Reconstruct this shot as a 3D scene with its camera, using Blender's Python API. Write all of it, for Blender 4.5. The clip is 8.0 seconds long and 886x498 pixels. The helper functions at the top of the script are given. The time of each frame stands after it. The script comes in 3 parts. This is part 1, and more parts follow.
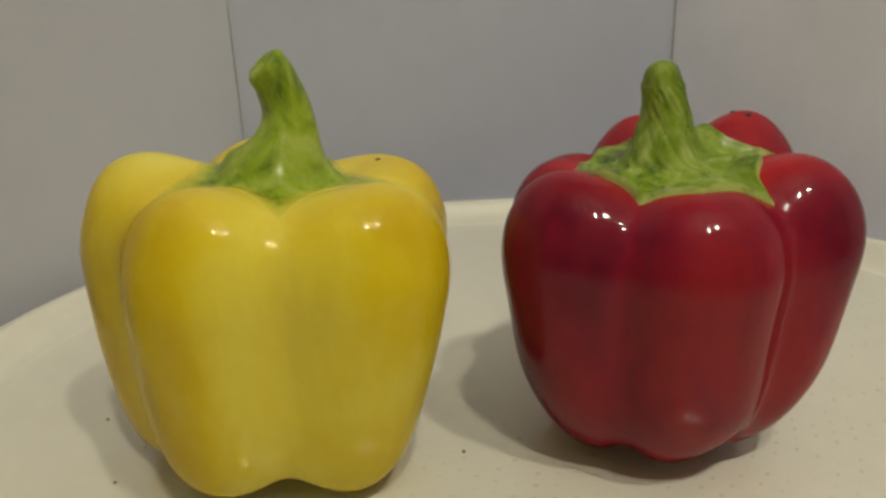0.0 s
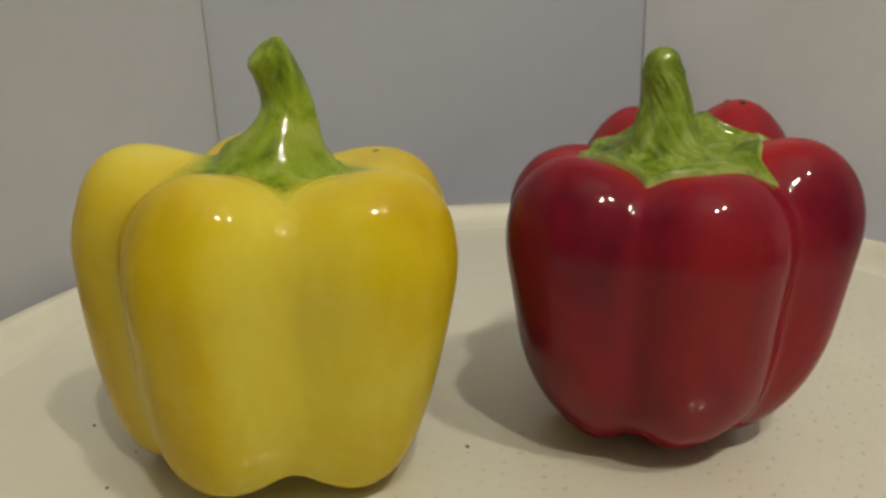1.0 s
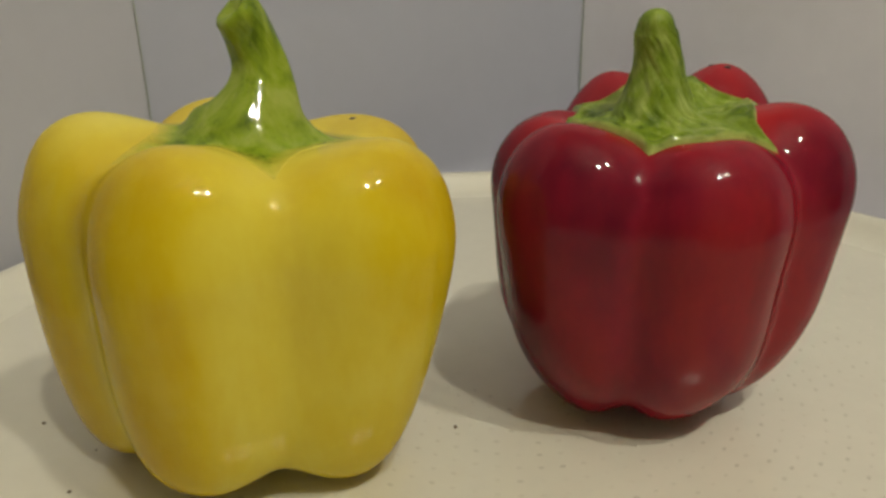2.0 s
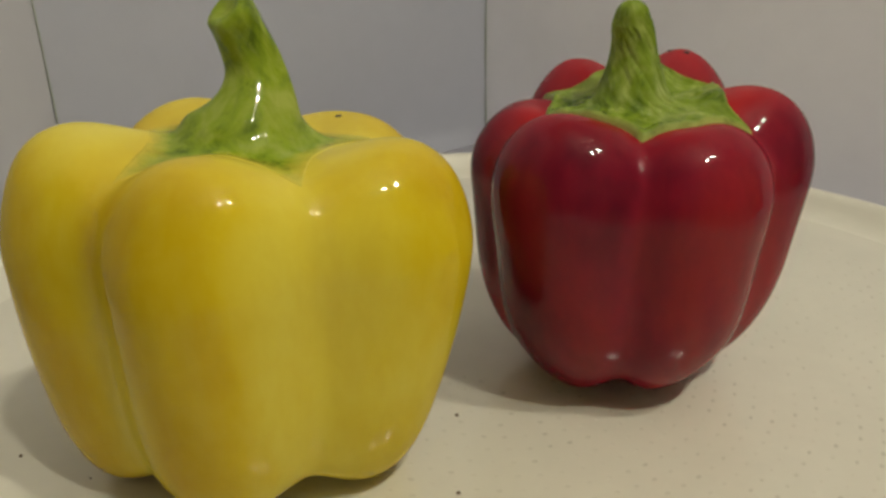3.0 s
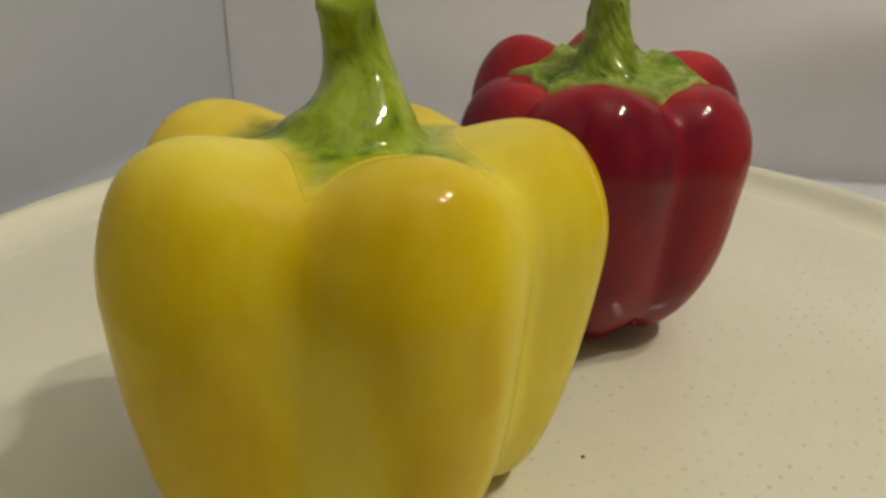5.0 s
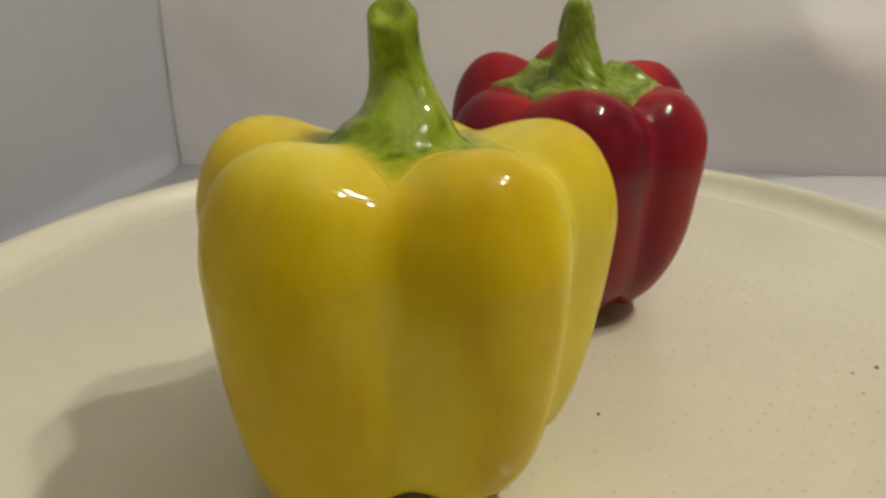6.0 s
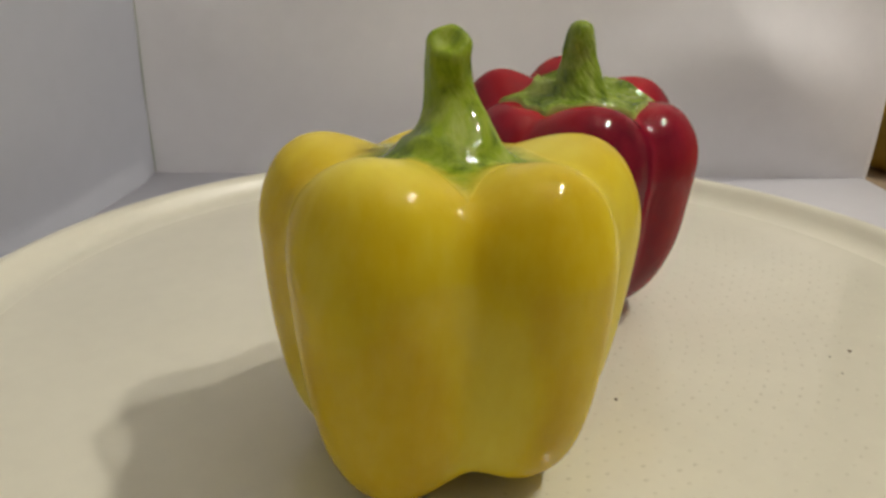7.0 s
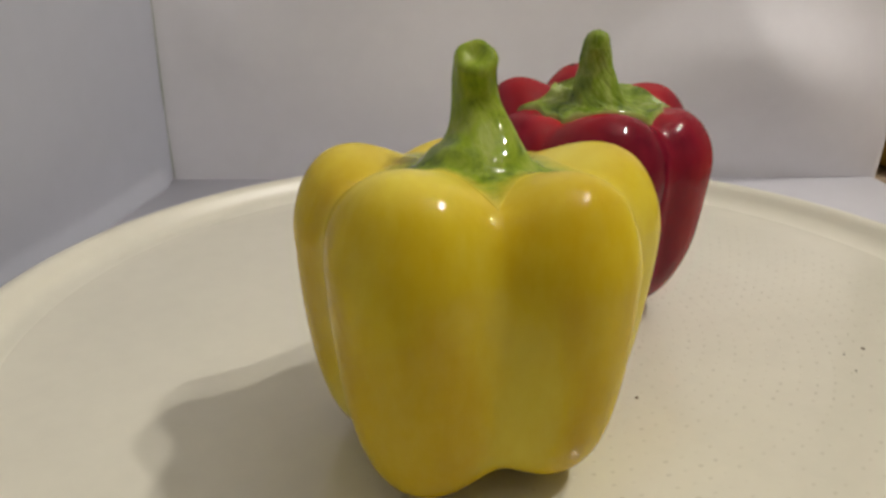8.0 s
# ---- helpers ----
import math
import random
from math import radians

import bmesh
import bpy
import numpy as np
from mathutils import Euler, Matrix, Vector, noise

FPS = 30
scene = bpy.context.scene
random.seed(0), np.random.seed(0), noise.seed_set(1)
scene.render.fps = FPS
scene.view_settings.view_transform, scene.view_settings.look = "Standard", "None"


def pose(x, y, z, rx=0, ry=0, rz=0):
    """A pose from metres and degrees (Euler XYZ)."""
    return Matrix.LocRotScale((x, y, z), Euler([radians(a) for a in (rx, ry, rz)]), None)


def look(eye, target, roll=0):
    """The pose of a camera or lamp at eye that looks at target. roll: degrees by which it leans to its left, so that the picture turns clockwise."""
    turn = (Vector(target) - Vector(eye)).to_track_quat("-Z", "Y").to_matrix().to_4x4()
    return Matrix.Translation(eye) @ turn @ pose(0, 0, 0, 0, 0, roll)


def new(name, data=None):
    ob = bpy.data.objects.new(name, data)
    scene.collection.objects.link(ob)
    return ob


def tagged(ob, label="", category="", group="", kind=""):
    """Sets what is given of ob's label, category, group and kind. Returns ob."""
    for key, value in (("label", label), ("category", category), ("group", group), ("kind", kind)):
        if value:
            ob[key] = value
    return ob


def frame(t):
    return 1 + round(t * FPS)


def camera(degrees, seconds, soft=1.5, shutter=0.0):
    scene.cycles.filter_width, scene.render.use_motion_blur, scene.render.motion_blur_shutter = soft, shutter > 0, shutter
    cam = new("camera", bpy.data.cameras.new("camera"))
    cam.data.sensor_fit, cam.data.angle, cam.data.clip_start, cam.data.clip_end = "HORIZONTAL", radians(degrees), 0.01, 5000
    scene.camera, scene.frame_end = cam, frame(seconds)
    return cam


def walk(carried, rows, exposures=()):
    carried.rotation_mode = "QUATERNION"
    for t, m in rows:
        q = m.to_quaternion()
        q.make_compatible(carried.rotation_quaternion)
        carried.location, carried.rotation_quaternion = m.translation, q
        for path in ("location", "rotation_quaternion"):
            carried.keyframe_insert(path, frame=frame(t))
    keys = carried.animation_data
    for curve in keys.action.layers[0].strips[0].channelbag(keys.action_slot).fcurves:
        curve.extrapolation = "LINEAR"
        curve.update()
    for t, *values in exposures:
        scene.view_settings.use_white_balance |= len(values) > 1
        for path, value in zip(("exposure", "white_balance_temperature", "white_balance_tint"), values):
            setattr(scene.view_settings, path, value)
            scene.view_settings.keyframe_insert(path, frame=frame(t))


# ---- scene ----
cam = camera(59.11, 8.0, soft=2.9)
# seconds, eye, point looked at, roll
PATH = [
    (0.0, (0.0331, 0.036, 0.1131), (-0.0078, 0.2201, 0.0465), -2.12),
    (0.5, (0.0321, 0.0349, 0.1059), (-0.0044, 0.2205, 0.0408), -2.82),
    (1.0, (0.023, 0.034, 0.106), (-0.0079, 0.2216, 0.044), -1.98),
    (1.2, (0.0212, 0.0343, 0.107), (-0.0037, 0.2204, 0.0383), -2.16),
    (2.3, (-0.0011, 0.043, 0.1036), (-0.0021, 0.2301, 0.0329), -0.24),
    (2.5, (-0.0053, 0.0409, 0.1059), (0.0014, 0.2269, 0.0325), 0.17),
    (3.0, (-0.0224, 0.0427, 0.1092), (0.0008, 0.2261, 0.0328), -1.17),
    (3.5, (-0.0369, 0.0452, 0.1097), (0.0007, 0.2223, 0.0246), -0.14),
    (4.0, (-0.0625, 0.0537, 0.1061), (0.0005, 0.2251, 0.0245), 0.70),
    (4.5, (-0.0891, 0.0675, 0.1054), (0.0028, 0.2278, 0.0288), 0.12),
    (5.0, (-0.1112, 0.0826, 0.1082), (-0.0027, 0.2242, 0.0302), 0.79),
    (5.2, (-0.1164, 0.0846, 0.1078), (-0.0039, 0.2247, 0.0283), 0.56),
    (6.3, (-0.156, 0.0827, 0.109), (-0.0177, 0.2089, 0.0389), -0.03),
    (6.5, (-0.1611, 0.0806, 0.112), (-0.0196, 0.2036, 0.0422), 0.49),
    (7.0, (-0.1747, 0.0924, 0.1143), (-0.031, 0.2111, 0.0418), 0.60),
    (7.5, (-0.1777, 0.0886, 0.1132), (-0.0384, 0.2129, 0.0413), 0.14),
    (8.0, (-0.1828, 0.0923, 0.1181), (-0.0401, 0.2123, 0.0457), -0.21),
]
walk(cam, [(t, look(eye, target, roll)) for t, eye, target, roll in PATH],
     exposures=[(0.0, -0.11, 6550, 6), (2.5, -0.12, 6600, 7), (4.0, -0.07, 6650, 6), (5.0, -0.02, 6780, 5), (6.5, 0.04, 6800, 8), (7.0, 0.07, 6380, 10), (8.0, 0.09, 6230, 13)])

# ---- light ----
world = bpy.data.worlds.new("world")
scene.world = world
world.use_nodes = True
world.node_tree.nodes["Background"].inputs[0].default_value = (0.55, 0.6, 0.7, 1)
world.node_tree.nodes["Background"].inputs[1].default_value = 0.05
BULB_POWER = 560.0
LAMP_AT = Vector((0.397, -0.261, 1.05))     # middle between the two bulbs
LAMP_SPAN = Vector((0.087, 0.066, 0.0))     # from the middle to one bulb


# ---- materials ----
def mat(name, rough=0.5, metal=0.0, coat=0.0, coat_rough=0.05):
    m = bpy.data.materials.new(name)
    m.use_nodes = True
    b = m.node_tree.nodes["Principled BSDF"]
    b.inputs["Roughness"].default_value = rough
    b.inputs["Metallic"].default_value = metal
    b.inputs["Coat Weight"].default_value = coat
    b.inputs["Coat Roughness"].default_value = coat_rough
    return m, m.node_tree.nodes, m.node_tree.links, b


def coords(nodes, links, scale=(1, 1, 1), turn=(0, 0, 0), generated=False):
    tc = nodes.new("ShaderNodeTexCoord")
    mp = nodes.new("ShaderNodeMapping")
    mp.inputs["Scale"].default_value = scale
    mp.inputs["Rotation"].default_value = turn
    links.new(tc.outputs["Generated" if generated else "Object"], mp.inputs[0])
    return mp.outputs[0]


def noise_tex(nodes, links, vec, scale, detail=4.0, rough=0.55, distort=0.0):
    n = nodes.new("ShaderNodeTexNoise")
    n.inputs["Scale"].default_value = scale
    n.inputs["Detail"].default_value = detail
    n.inputs["Roughness"].default_value = rough
    n.inputs["Distortion"].default_value = distort
    links.new(vec, n.inputs["Vector"])
    return n.outputs[0]


def ramp(nodes, links, fac, stops):
    r = nodes.new("ShaderNodeValToRGB")
    el = r.color_ramp.elements
    while len(el) < len(stops):
        el.new(0.5)
    for e, (p, c) in zip(el, stops):
        e.position, e.color = p, (*c, 1)
    links.new(fac, r.inputs[0])
    return r.outputs[0]


def mix(nodes, links, fac, a, b, mode="MIX"):
    m = nodes.new("ShaderNodeMix")
    m.data_type, m.blend_type = "RGBA", mode
    for s, v in ((m.inputs[0], fac), (m.inputs[6], a), (m.inputs[7], b)):
        if isinstance(v, (int, float)):
            s.default_value = v
        elif isinstance(v, tuple):
            s.default_value = (*v, 1)
        else:
            links.new(v, s)
    return m.outputs[2]


def bump(nodes, links, b, height, strength, dist):
    n = nodes.new("ShaderNodeBump")
    n.inputs["Strength"].default_value = strength
    n.inputs["Distance"].default_value = dist
    links.new(height, n.inputs["Height"])
    links.new(n.outputs[0], b.inputs["Normal"])
    return n


def glaze_colour(nodes, links, base, deep, light, pale, patch_scale, edge, streaks):
    """Hand-painted colour: upright brushed streaks, cloudy patches, thinner paint along the creases and round the
    calyx, where red's pale tone also holds light.
    """
    streak = noise_tex(nodes, links, coords(nodes, links, (1, 1, 0.22)), 95.0, 3.0, 0.5, 0.3)
    cloud = noise_tex(nodes, links, coords(nodes, links, (1, 1, 0.55)), patch_scale, 2.5, 0.5, 0.4)
    fine = noise_tex(nodes, links, coords(nodes, links, (1, 1, 0.5)), 420.0, 3.0)
    at = nodes.new("ShaderNodeAttribute")
    at.attribute_name = "crease"
    add = nodes.new("ShaderNodeMath")
    add.operation = "MULTIPLY_ADD"
    links.new(at.outputs["Fac"], add.inputs[0])
    add.inputs[1].default_value = edge
    links.new(cloud, add.inputs[2])
    c1 = ramp(nodes, links, add.outputs[0], [(0.42, deep), (0.53, base), (0.65, light)])
    c2 = ramp(nodes, links, streak, [(0.33, deep), (0.52, base), (0.75, light)])
    c = mix(nodes, links, streaks, c1, c2)
    c = mix(nodes, links, 0.13, c, ramp(nodes, links, fine, [(0.3, deep), (0.7, light)]))
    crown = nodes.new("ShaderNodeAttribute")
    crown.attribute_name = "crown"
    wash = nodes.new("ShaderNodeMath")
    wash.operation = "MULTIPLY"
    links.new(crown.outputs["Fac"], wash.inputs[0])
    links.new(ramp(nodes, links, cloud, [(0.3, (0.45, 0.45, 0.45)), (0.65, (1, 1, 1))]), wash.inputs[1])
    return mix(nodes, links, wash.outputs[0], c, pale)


def glaze(name, paint, gloss):
    """Glossy ceramic under a hand-painted colour."""
    m, nodes, links, b = mat(name, 0.25, coat=gloss, coat_rough=0.05)
    b.inputs["Specular IOR Level"].default_value = 0.0
    links.new(glaze_colour(nodes, links, **paint), b.inputs["Base Color"])
    bump(nodes, links, b, noise_tex(nodes, links, coords(nodes, links), 75.0, 2.0), 0.12, 0.0012)
    return m


YELLOW_PAINT = dict(base=(0.69, 0.527, 0.013), deep=(0.585, 0.39, 0.004), light=(0.755, 0.645, 0.075), pale=(0.82, 0.71, 0.14), patch_scale=30.0, edge=0.10, streaks=0.30)
RED_PAINT = dict(base=(0.225, 0.009, 0.026), deep=(0.10, 0.0035, 0.015), light=(0.30, 0.016, 0.020), pale=(0.48, 0.022, 0.022), patch_scale=34.0, edge=0.14, streaks=0.30)
YELLOW = glaze("yellow_glaze", YELLOW_PAINT, 0.52)
RED = glaze("red_glaze", RED_PAINT, 0.52)


def green_glaze(name, base, dark, light, rim, rim_width, streak_scale, smudge, softness):
    """Green brushed over the glaze: strokes running up the stem, dark smudges, pale worn ridges."""
    m, nodes, links, b = mat(name, 0.3, coat=0.7, coat_rough=0.05)
    b.inputs["Specular IOR Level"].default_value = 0.0
    run = nodes.new("ShaderNodeAttribute")
    run.attribute_name = "along"
    stroke = noise_tex(nodes, links, run.outputs["Vector"], streak_scale, 5.0, 0.62, 0.7)
    cloud = noise_tex(nodes, links, coords(nodes, links, (1, 1, 0.6)), 120.0, 4.0, 0.6, 0.5)
    spot = noise_tex(nodes, links, coords(nodes, links, (1, 1, 0.7)), 330.0, 5.0, 0.7, 0.6)
    c = ramp(nodes, links, stroke, [(0.30, dark), (0.45, base), (0.58, base), (0.72, light)])
    soft = ramp(nodes, links, cloud, [(0.36, dark), (0.50, base), (0.68, light)])
    c = mix(nodes, links, softness, c, soft)
    both = nodes.new("ShaderNodeMath")
    both.operation = "MULTIPLY_ADD"
    links.new(cloud, both.inputs[0])
    both.inputs[1].default_value = -0.8
    links.new(spot, both.inputs[2])
    deep = tuple(v * 0.5 for v in dark)
    c = mix(nodes, links, ramp(nodes, links, both.outputs[0], [(0.20, (0, 0, 0)), (0.34, (smudge, smudge, smudge))]), c, deep)
    # the brushed green thins out towards the calyx's rim and lets the body glaze show
    at = nodes.new("ShaderNodeAttribute")
    at.attribute_name = "fade"
    add = nodes.new("ShaderNodeMath")
    add.operation = "MULTIPLY_ADD"
    links.new(spot, add.inputs[0])
    add.inputs[1].default_value = rim_width
    links.new(at.outputs["Fac"], add.inputs[2])
    c = mix(nodes, links, ramp(nodes, links, add.outputs[0], [(rim_width * 0.45, (0, 0, 0)), (rim_width * 1.5, (1, 1, 1))]), glaze_colour(nodes, links, **rim) if isinstance(rim, dict) else rim, c)
    links.new(c, b.inputs["Base Color"])
    bump(nodes, links, b, stroke, 0.4, 0.0007)
    return m


GREEN_Y = green_glaze("leaf_green_glaze", (0.25, 0.345, 0.020), (0.085, 0.145, 0.008), (0.40, 0.45, 0.09), YELLOW_PAINT, 0.62, 3.0, 0.5, 0.68)
GREEN_R = green_glaze("bright_green_glaze", (0.205, 0.292, 0.024), (0.050, 0.10, 0.009), (0.46, 0.52, 0.15), (0.48, 0.53, 0.16), 0.10, 6.5, 0.6, 0.58)


def plain(name, colour, rough, spread=0.08, scale=30.0, bump_strength=0.0, coat=0.0, bump_scale=300.0, bump_dist=0.0005, coat_rough=0.05):
    """One colour with cloudy wear at two scales."""
    m, nodes, links, b = mat(name, rough, coat=coat, coat_rough=coat_rough)
    lo = tuple(c * (1 - spread) for c in colour)
    hi = tuple(min(1, c * (1 + spread)) for c in colour)
    a = noise_tex(nodes, links, coords(nodes, links), scale, 5.0, 0.6)
    f = noise_tex(nodes, links, coords(nodes, links), scale * 9, 4.0, 0.6)
    c = mix(nodes, links, 0.35, ramp(nodes, links, a, [(0.3, lo), (0.7, hi)]), ramp(nodes, links, f, [(0.3, lo), (0.7, hi)]))
    links.new(c, b.inputs["Base Color"])
    if bump_strength:
        bump(nodes, links, b, noise_tex(nodes, links, coords(nodes, links), bump_scale, 4.0), bump_strength, bump_dist)
    return m


CREAM = plain("cream_plastic", (0.725, 0.70, 0.57), 0.42, 0.05, 14.0, 0.12, 1.0, 500.0, 0.0003, 0.09)


def dull_towards_rim(m, r0, r1, rough):
    """The tray's shine wears off towards its raised rim."""
    nodes, links = m.node_tree.nodes, m.node_tree.links
    flat = nodes.new("ShaderNodeVectorMath")
    flat.operation = "MULTIPLY"
    flat.inputs[1].default_value = (1, 1, 0)
    links.new(coords(nodes, links), flat.inputs[0])
    far = nodes.new("ShaderNodeVectorMath")
    far.operation = "LENGTH"
    links.new(flat.outputs[0], far.inputs[0])
    span = nodes.new("ShaderNodeMapRange")
    for i, v in zip((1, 2, 3, 4), (r0, r1, nodes["Principled BSDF"].inputs["Coat Roughness"].default_value, rough)):
        span.inputs[i].default_value = v
    links.new(far.outputs["Value"], span.inputs[0])
    links.new(span.outputs[0], nodes["Principled BSDF"].inputs["Coat Roughness"])


dull_towards_rim(CREAM, 0.140, 0.168, 0.34)


def dot_plastic():
    """Moulded dots: cream darkened by random amounts, the dimples' shade put into the colour."""
    m, nodes, links, b = mat("cream_plastic_dots", 0.5)
    g = nodes.new("ShaderNodeNewGeometry")
    mottle = noise_tex(nodes, links, coords(nodes, links), 22.0, 3.0)
    both = nodes.new("ShaderNodeMath")
    both.operation = "MULTIPLY"
    links.new(g.outputs["Random Per Island"], both.inputs[0])
    links.new(mottle, both.inputs[1])
    links.new(ramp(nodes, links, both.outputs[0], [(0.05, (0.665, 0.64, 0.52)), (0.25, (0.63, 0.605, 0.485)), (0.52, (0.54, 0.515, 0.405))]), b.inputs["Base Color"])
    return m


DOT = dot_plastic()
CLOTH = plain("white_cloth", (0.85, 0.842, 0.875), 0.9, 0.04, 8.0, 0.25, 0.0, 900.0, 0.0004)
# same white cloth greyed: the sides' shade and blue cast are in the colour
CLOTH_SIDE_SHADED = plain("white_cloth_shaded_side", (0.43, 0.442, 0.497), 0.9, 0.04, 8.0, 0.25, 0.0, 900.0, 0.0004)
CLOTH_WING_SHADED = plain("white_cloth_shaded_wing", (0.50, 0.50, 0.525), 0.9, 0.04, 8.0, 0.25, 0.0, 900.0, 0.0004)
CLOTH_FLOOR = plain("white_board", (0.72, 0.715, 0.76), 0.75, 0.04, 8.0, 0.1, 0.0, 700.0, 0.0003)
SEAM = plain("grey_green_seam", (0.33, 0.37, 0.29), 0.8, 0.2, 60.0)
HOLE = plain("hole_shade", (0.02, 0.012, 0.010), 0.8, 0.2, 200.0)
CRUMB = plain("dark_crumb", (0.15, 0.11, 0.07), 0.8, 0.4, 900.0)
PAINT = plain("room_paint", (0.47, 0.43, 0.37), 0.85, 0.05, 2.0)
CEIL = plain("ceiling_paint", (0.80, 0.78, 0.74), 0.9, 0.03, 2.0)
WOOD = plain("brown_wood", (0.09, 0.045, 0.022), 0.45, 0.3, 9.0, 0.2)
PALE_WOOD = plain("pale_wood", (0.36, 0.27, 0.18), 0.45, 0.2, 9.0, 0.2)
DARK = plain("dark_backing", (0.030, 0.024, 0.022), 0.9, 0.3, 12.0, 0.3)
MUSTARD = plain("mustard_plastic", (0.30, 0.19, 0.012), 0.5, 0.3, 14.0, 0.1)
LID = plain("green_lid", (0.05, 0.13, 0.05), 0.5, 0.4, 30.0)
WHITE = plain("white_enamel", (0.8, 0.8, 0.78), 0.4, 0.03, 20.0)


def glow(name, colour, power):
    m = bpy.data.materials.new(name)
    m.use_nodes = True
    b = m.node_tree.nodes["Principled BSDF"]
    b.inputs["Base Color"].default_value = (0.8, 0.8, 0.8, 1)
    b.inputs["Emission Color"].default_value = (*colour, 1)
    b.inputs["Emission Strength"].default_value = power
    return m


BULB = glow("warm_bulb", (1.0, 0.94, 0.825), BULB_POWER)


# ---- mesh helpers ----
def part(name, bm, material, parent=None, label="", smooth=True):
    me = bpy.data.meshes.new(name)
    bmesh.ops.recalc_face_normals(bm, faces=bm.faces)
    bm.to_mesh(me)
    bm.free()
    me.materials.append(material)
    if smooth:
        me.polygons.foreach_set("use_smooth", [True] * len(me.polygons))
    ob = new(name, me)
    if parent:
        ob.parent = parent
    if label:
        tagged(ob, label=label)
    return ob


def grid_mesh(rings, closed=True, cap_start=False, cap_end=False):
    """A bmesh skin over rings of points; every ring has the same number of points."""
    bm = bmesh.new()
    vs = [[bm.verts.new(p) for p in ring] for ring in rings]
    n = len(vs[0])
    for a, b in zip(vs, vs[1:]):
        for k in range(n if closed else n - 1):
            bm.faces.new((a[k], a[(k + 1) % n], b[(k + 1) % n], b[k]))
    for flag, ring in ((cap_start, vs[0]), (cap_end, vs[-1])):
        if flag:
            c = bm.verts.new(sum((v.co for v in ring), Vector()) / n)
            for k in range(n):
                bm.faces.new((ring[k], ring[(k + 1) % n], c))
    return bm


def lathe(profile, n=96, at=(0, 0, 0)):
    rings = [[(at[0] + r * math.cos(2 * math.pi * k / n), at[1] + r * math.sin(2 * math.pi * k / n), at[2] + z) for k in range(n)] for r, z in profile]
    return grid_mesh(rings)


def slab(corners, z0, z1, bevel=0.0):
    """An upright prism over a plan outline."""
    bm = bmesh.new()
    lo = [bm.verts.new((x, y, z0)) for x, y in corners]
    hi = [bm.verts.new((x, y, z1)) for x, y in corners]
    n = len(corners)
    bm.faces.new(lo[::-1])
    bm.faces.new(hi)
    for k in range(n):
        bm.faces.new((lo[k], lo[(k + 1) % n], hi[(k + 1) % n], hi[k]))
    if bevel:
        bmesh.ops.bevel(bm, geom=list(bm.edges), offset=bevel, segments=2, affect="EDGES")
    return bm


def thing(name, at, label, category, group="", kind=""):
    return tagged(new(name), label, category, group, kind) if at is None else placed(tagged(new(name), label, category, group, kind), at)


def placed(ob, at):
    ob.location = at
    return ob


# ---- the light tent: floor board, back cloth, side cloth ----
FLOOR_Z = -0.016
C = Vector((0.0155, 0.2279))               # the turntable's axis
U = Vector((0.643, -0.766))                # along the back cloth
N = Vector((0.766, 0.643))                 # outwards through the back cloth
SIDE = Vector((-0.829, -0.559))           # from the back corner along the long side cloth
WING = Vector((-0.242, -0.970))            # from the side corner along the short side cloth
CORNER = Vector((0.0669, 0.5194))
BACK_END = CORNER + U * 0.433
SIDE_LONG, WING_LONG = 0.25, 0.24
SIDE_CORNER = CORNER + SIDE * SIDE_LONG
TALL = 0.46
OUT = Vector((SIDE.y, -SIDE.x)) * 0.006   # past the side cloth
WING_OUT = Vector((WING.y, -WING.x)) * 0.006


def cloth_wall(name, a, b, material, label, folds):
    """A hanging white cloth from a to b, with soft folds, 3 mm thick."""
    d = b - a
    length = d.length
    out = Vector((-d.y, d.x)).normalized()
    nu, nv = 130, 70
    rings = []
    for j in range(-1, nv + 1):
        ring = []
        for i in range(nu + 1):
            s, h = i / nu * length, j / nv * TALL if j >= 0 else -0.004
            p = a + d * (i / nu)
            off = folds(s, max(0.0, h))
            ring.append((p.x + out.x * off, p.y + out.y * off, FLOOR_Z + h))
        rings.append(ring)
    bm = grid_mesh(rings, closed=False)
    ob = part(name, bm, material)
    m = ob.modifiers.new("thickness", "SOLIDIFY")
    m.thickness, m.offset = 0.003, 1.0
    return tagged(ob, label, "wall", kind="structure")


def ridge(s, h, s0, h0, s1, h1, width):
    """1 on the line from (s0, h0) to (s1, h1), falling off over width."""
    dx, dy = s1 - s0, h1 - h0
    ll = dx * dx + dy * dy
    k = max(0.0, min(1.0, ((s - s0) * dx + (h - h0) * dy) / ll))
    q = math.hypot(s - s0 - k * dx, h - h0 - k * dy)
    return math.exp(-(q / width) ** 2)


def back_folds(s, h):
    v = 0.0016 * noise.noise(Vector((s * 9, h * 7, 0.3))) * min(1, h * 20)
    # a pleat hanging from one point: its long face turns from the light, its edge catches it
    if h < 0.122:
        s1 = 0.326 - (0.122 - h) * 1.5
        s2 = 0.331 + (0.122 - h) * 0.56
        deep = 0.017 * min(1.0, (0.122 - h) / 0.045)
        q = max(0.0, min(1.0, (s - s1) / (s2 - s1)))
        v -= deep * q ** 1.3 * (math.exp(-((s - s2) / 0.055) ** 2) if s > s2 else 1.0) * min(1.0, h / 0.06)
    v -= 0.0022 * ridge(s, h, 0.15, 0.15, 0.05, 0.09, 0.03)
    v *= min(1.0, s / 0.03)
    return v


def wing_folds(s, h):
    return 0.0014 * noise.noise(Vector((s * 8 + 9, h * 6, 4.3))) * min(1, h * 20) * min(1, (WING_LONG - s) * 30)


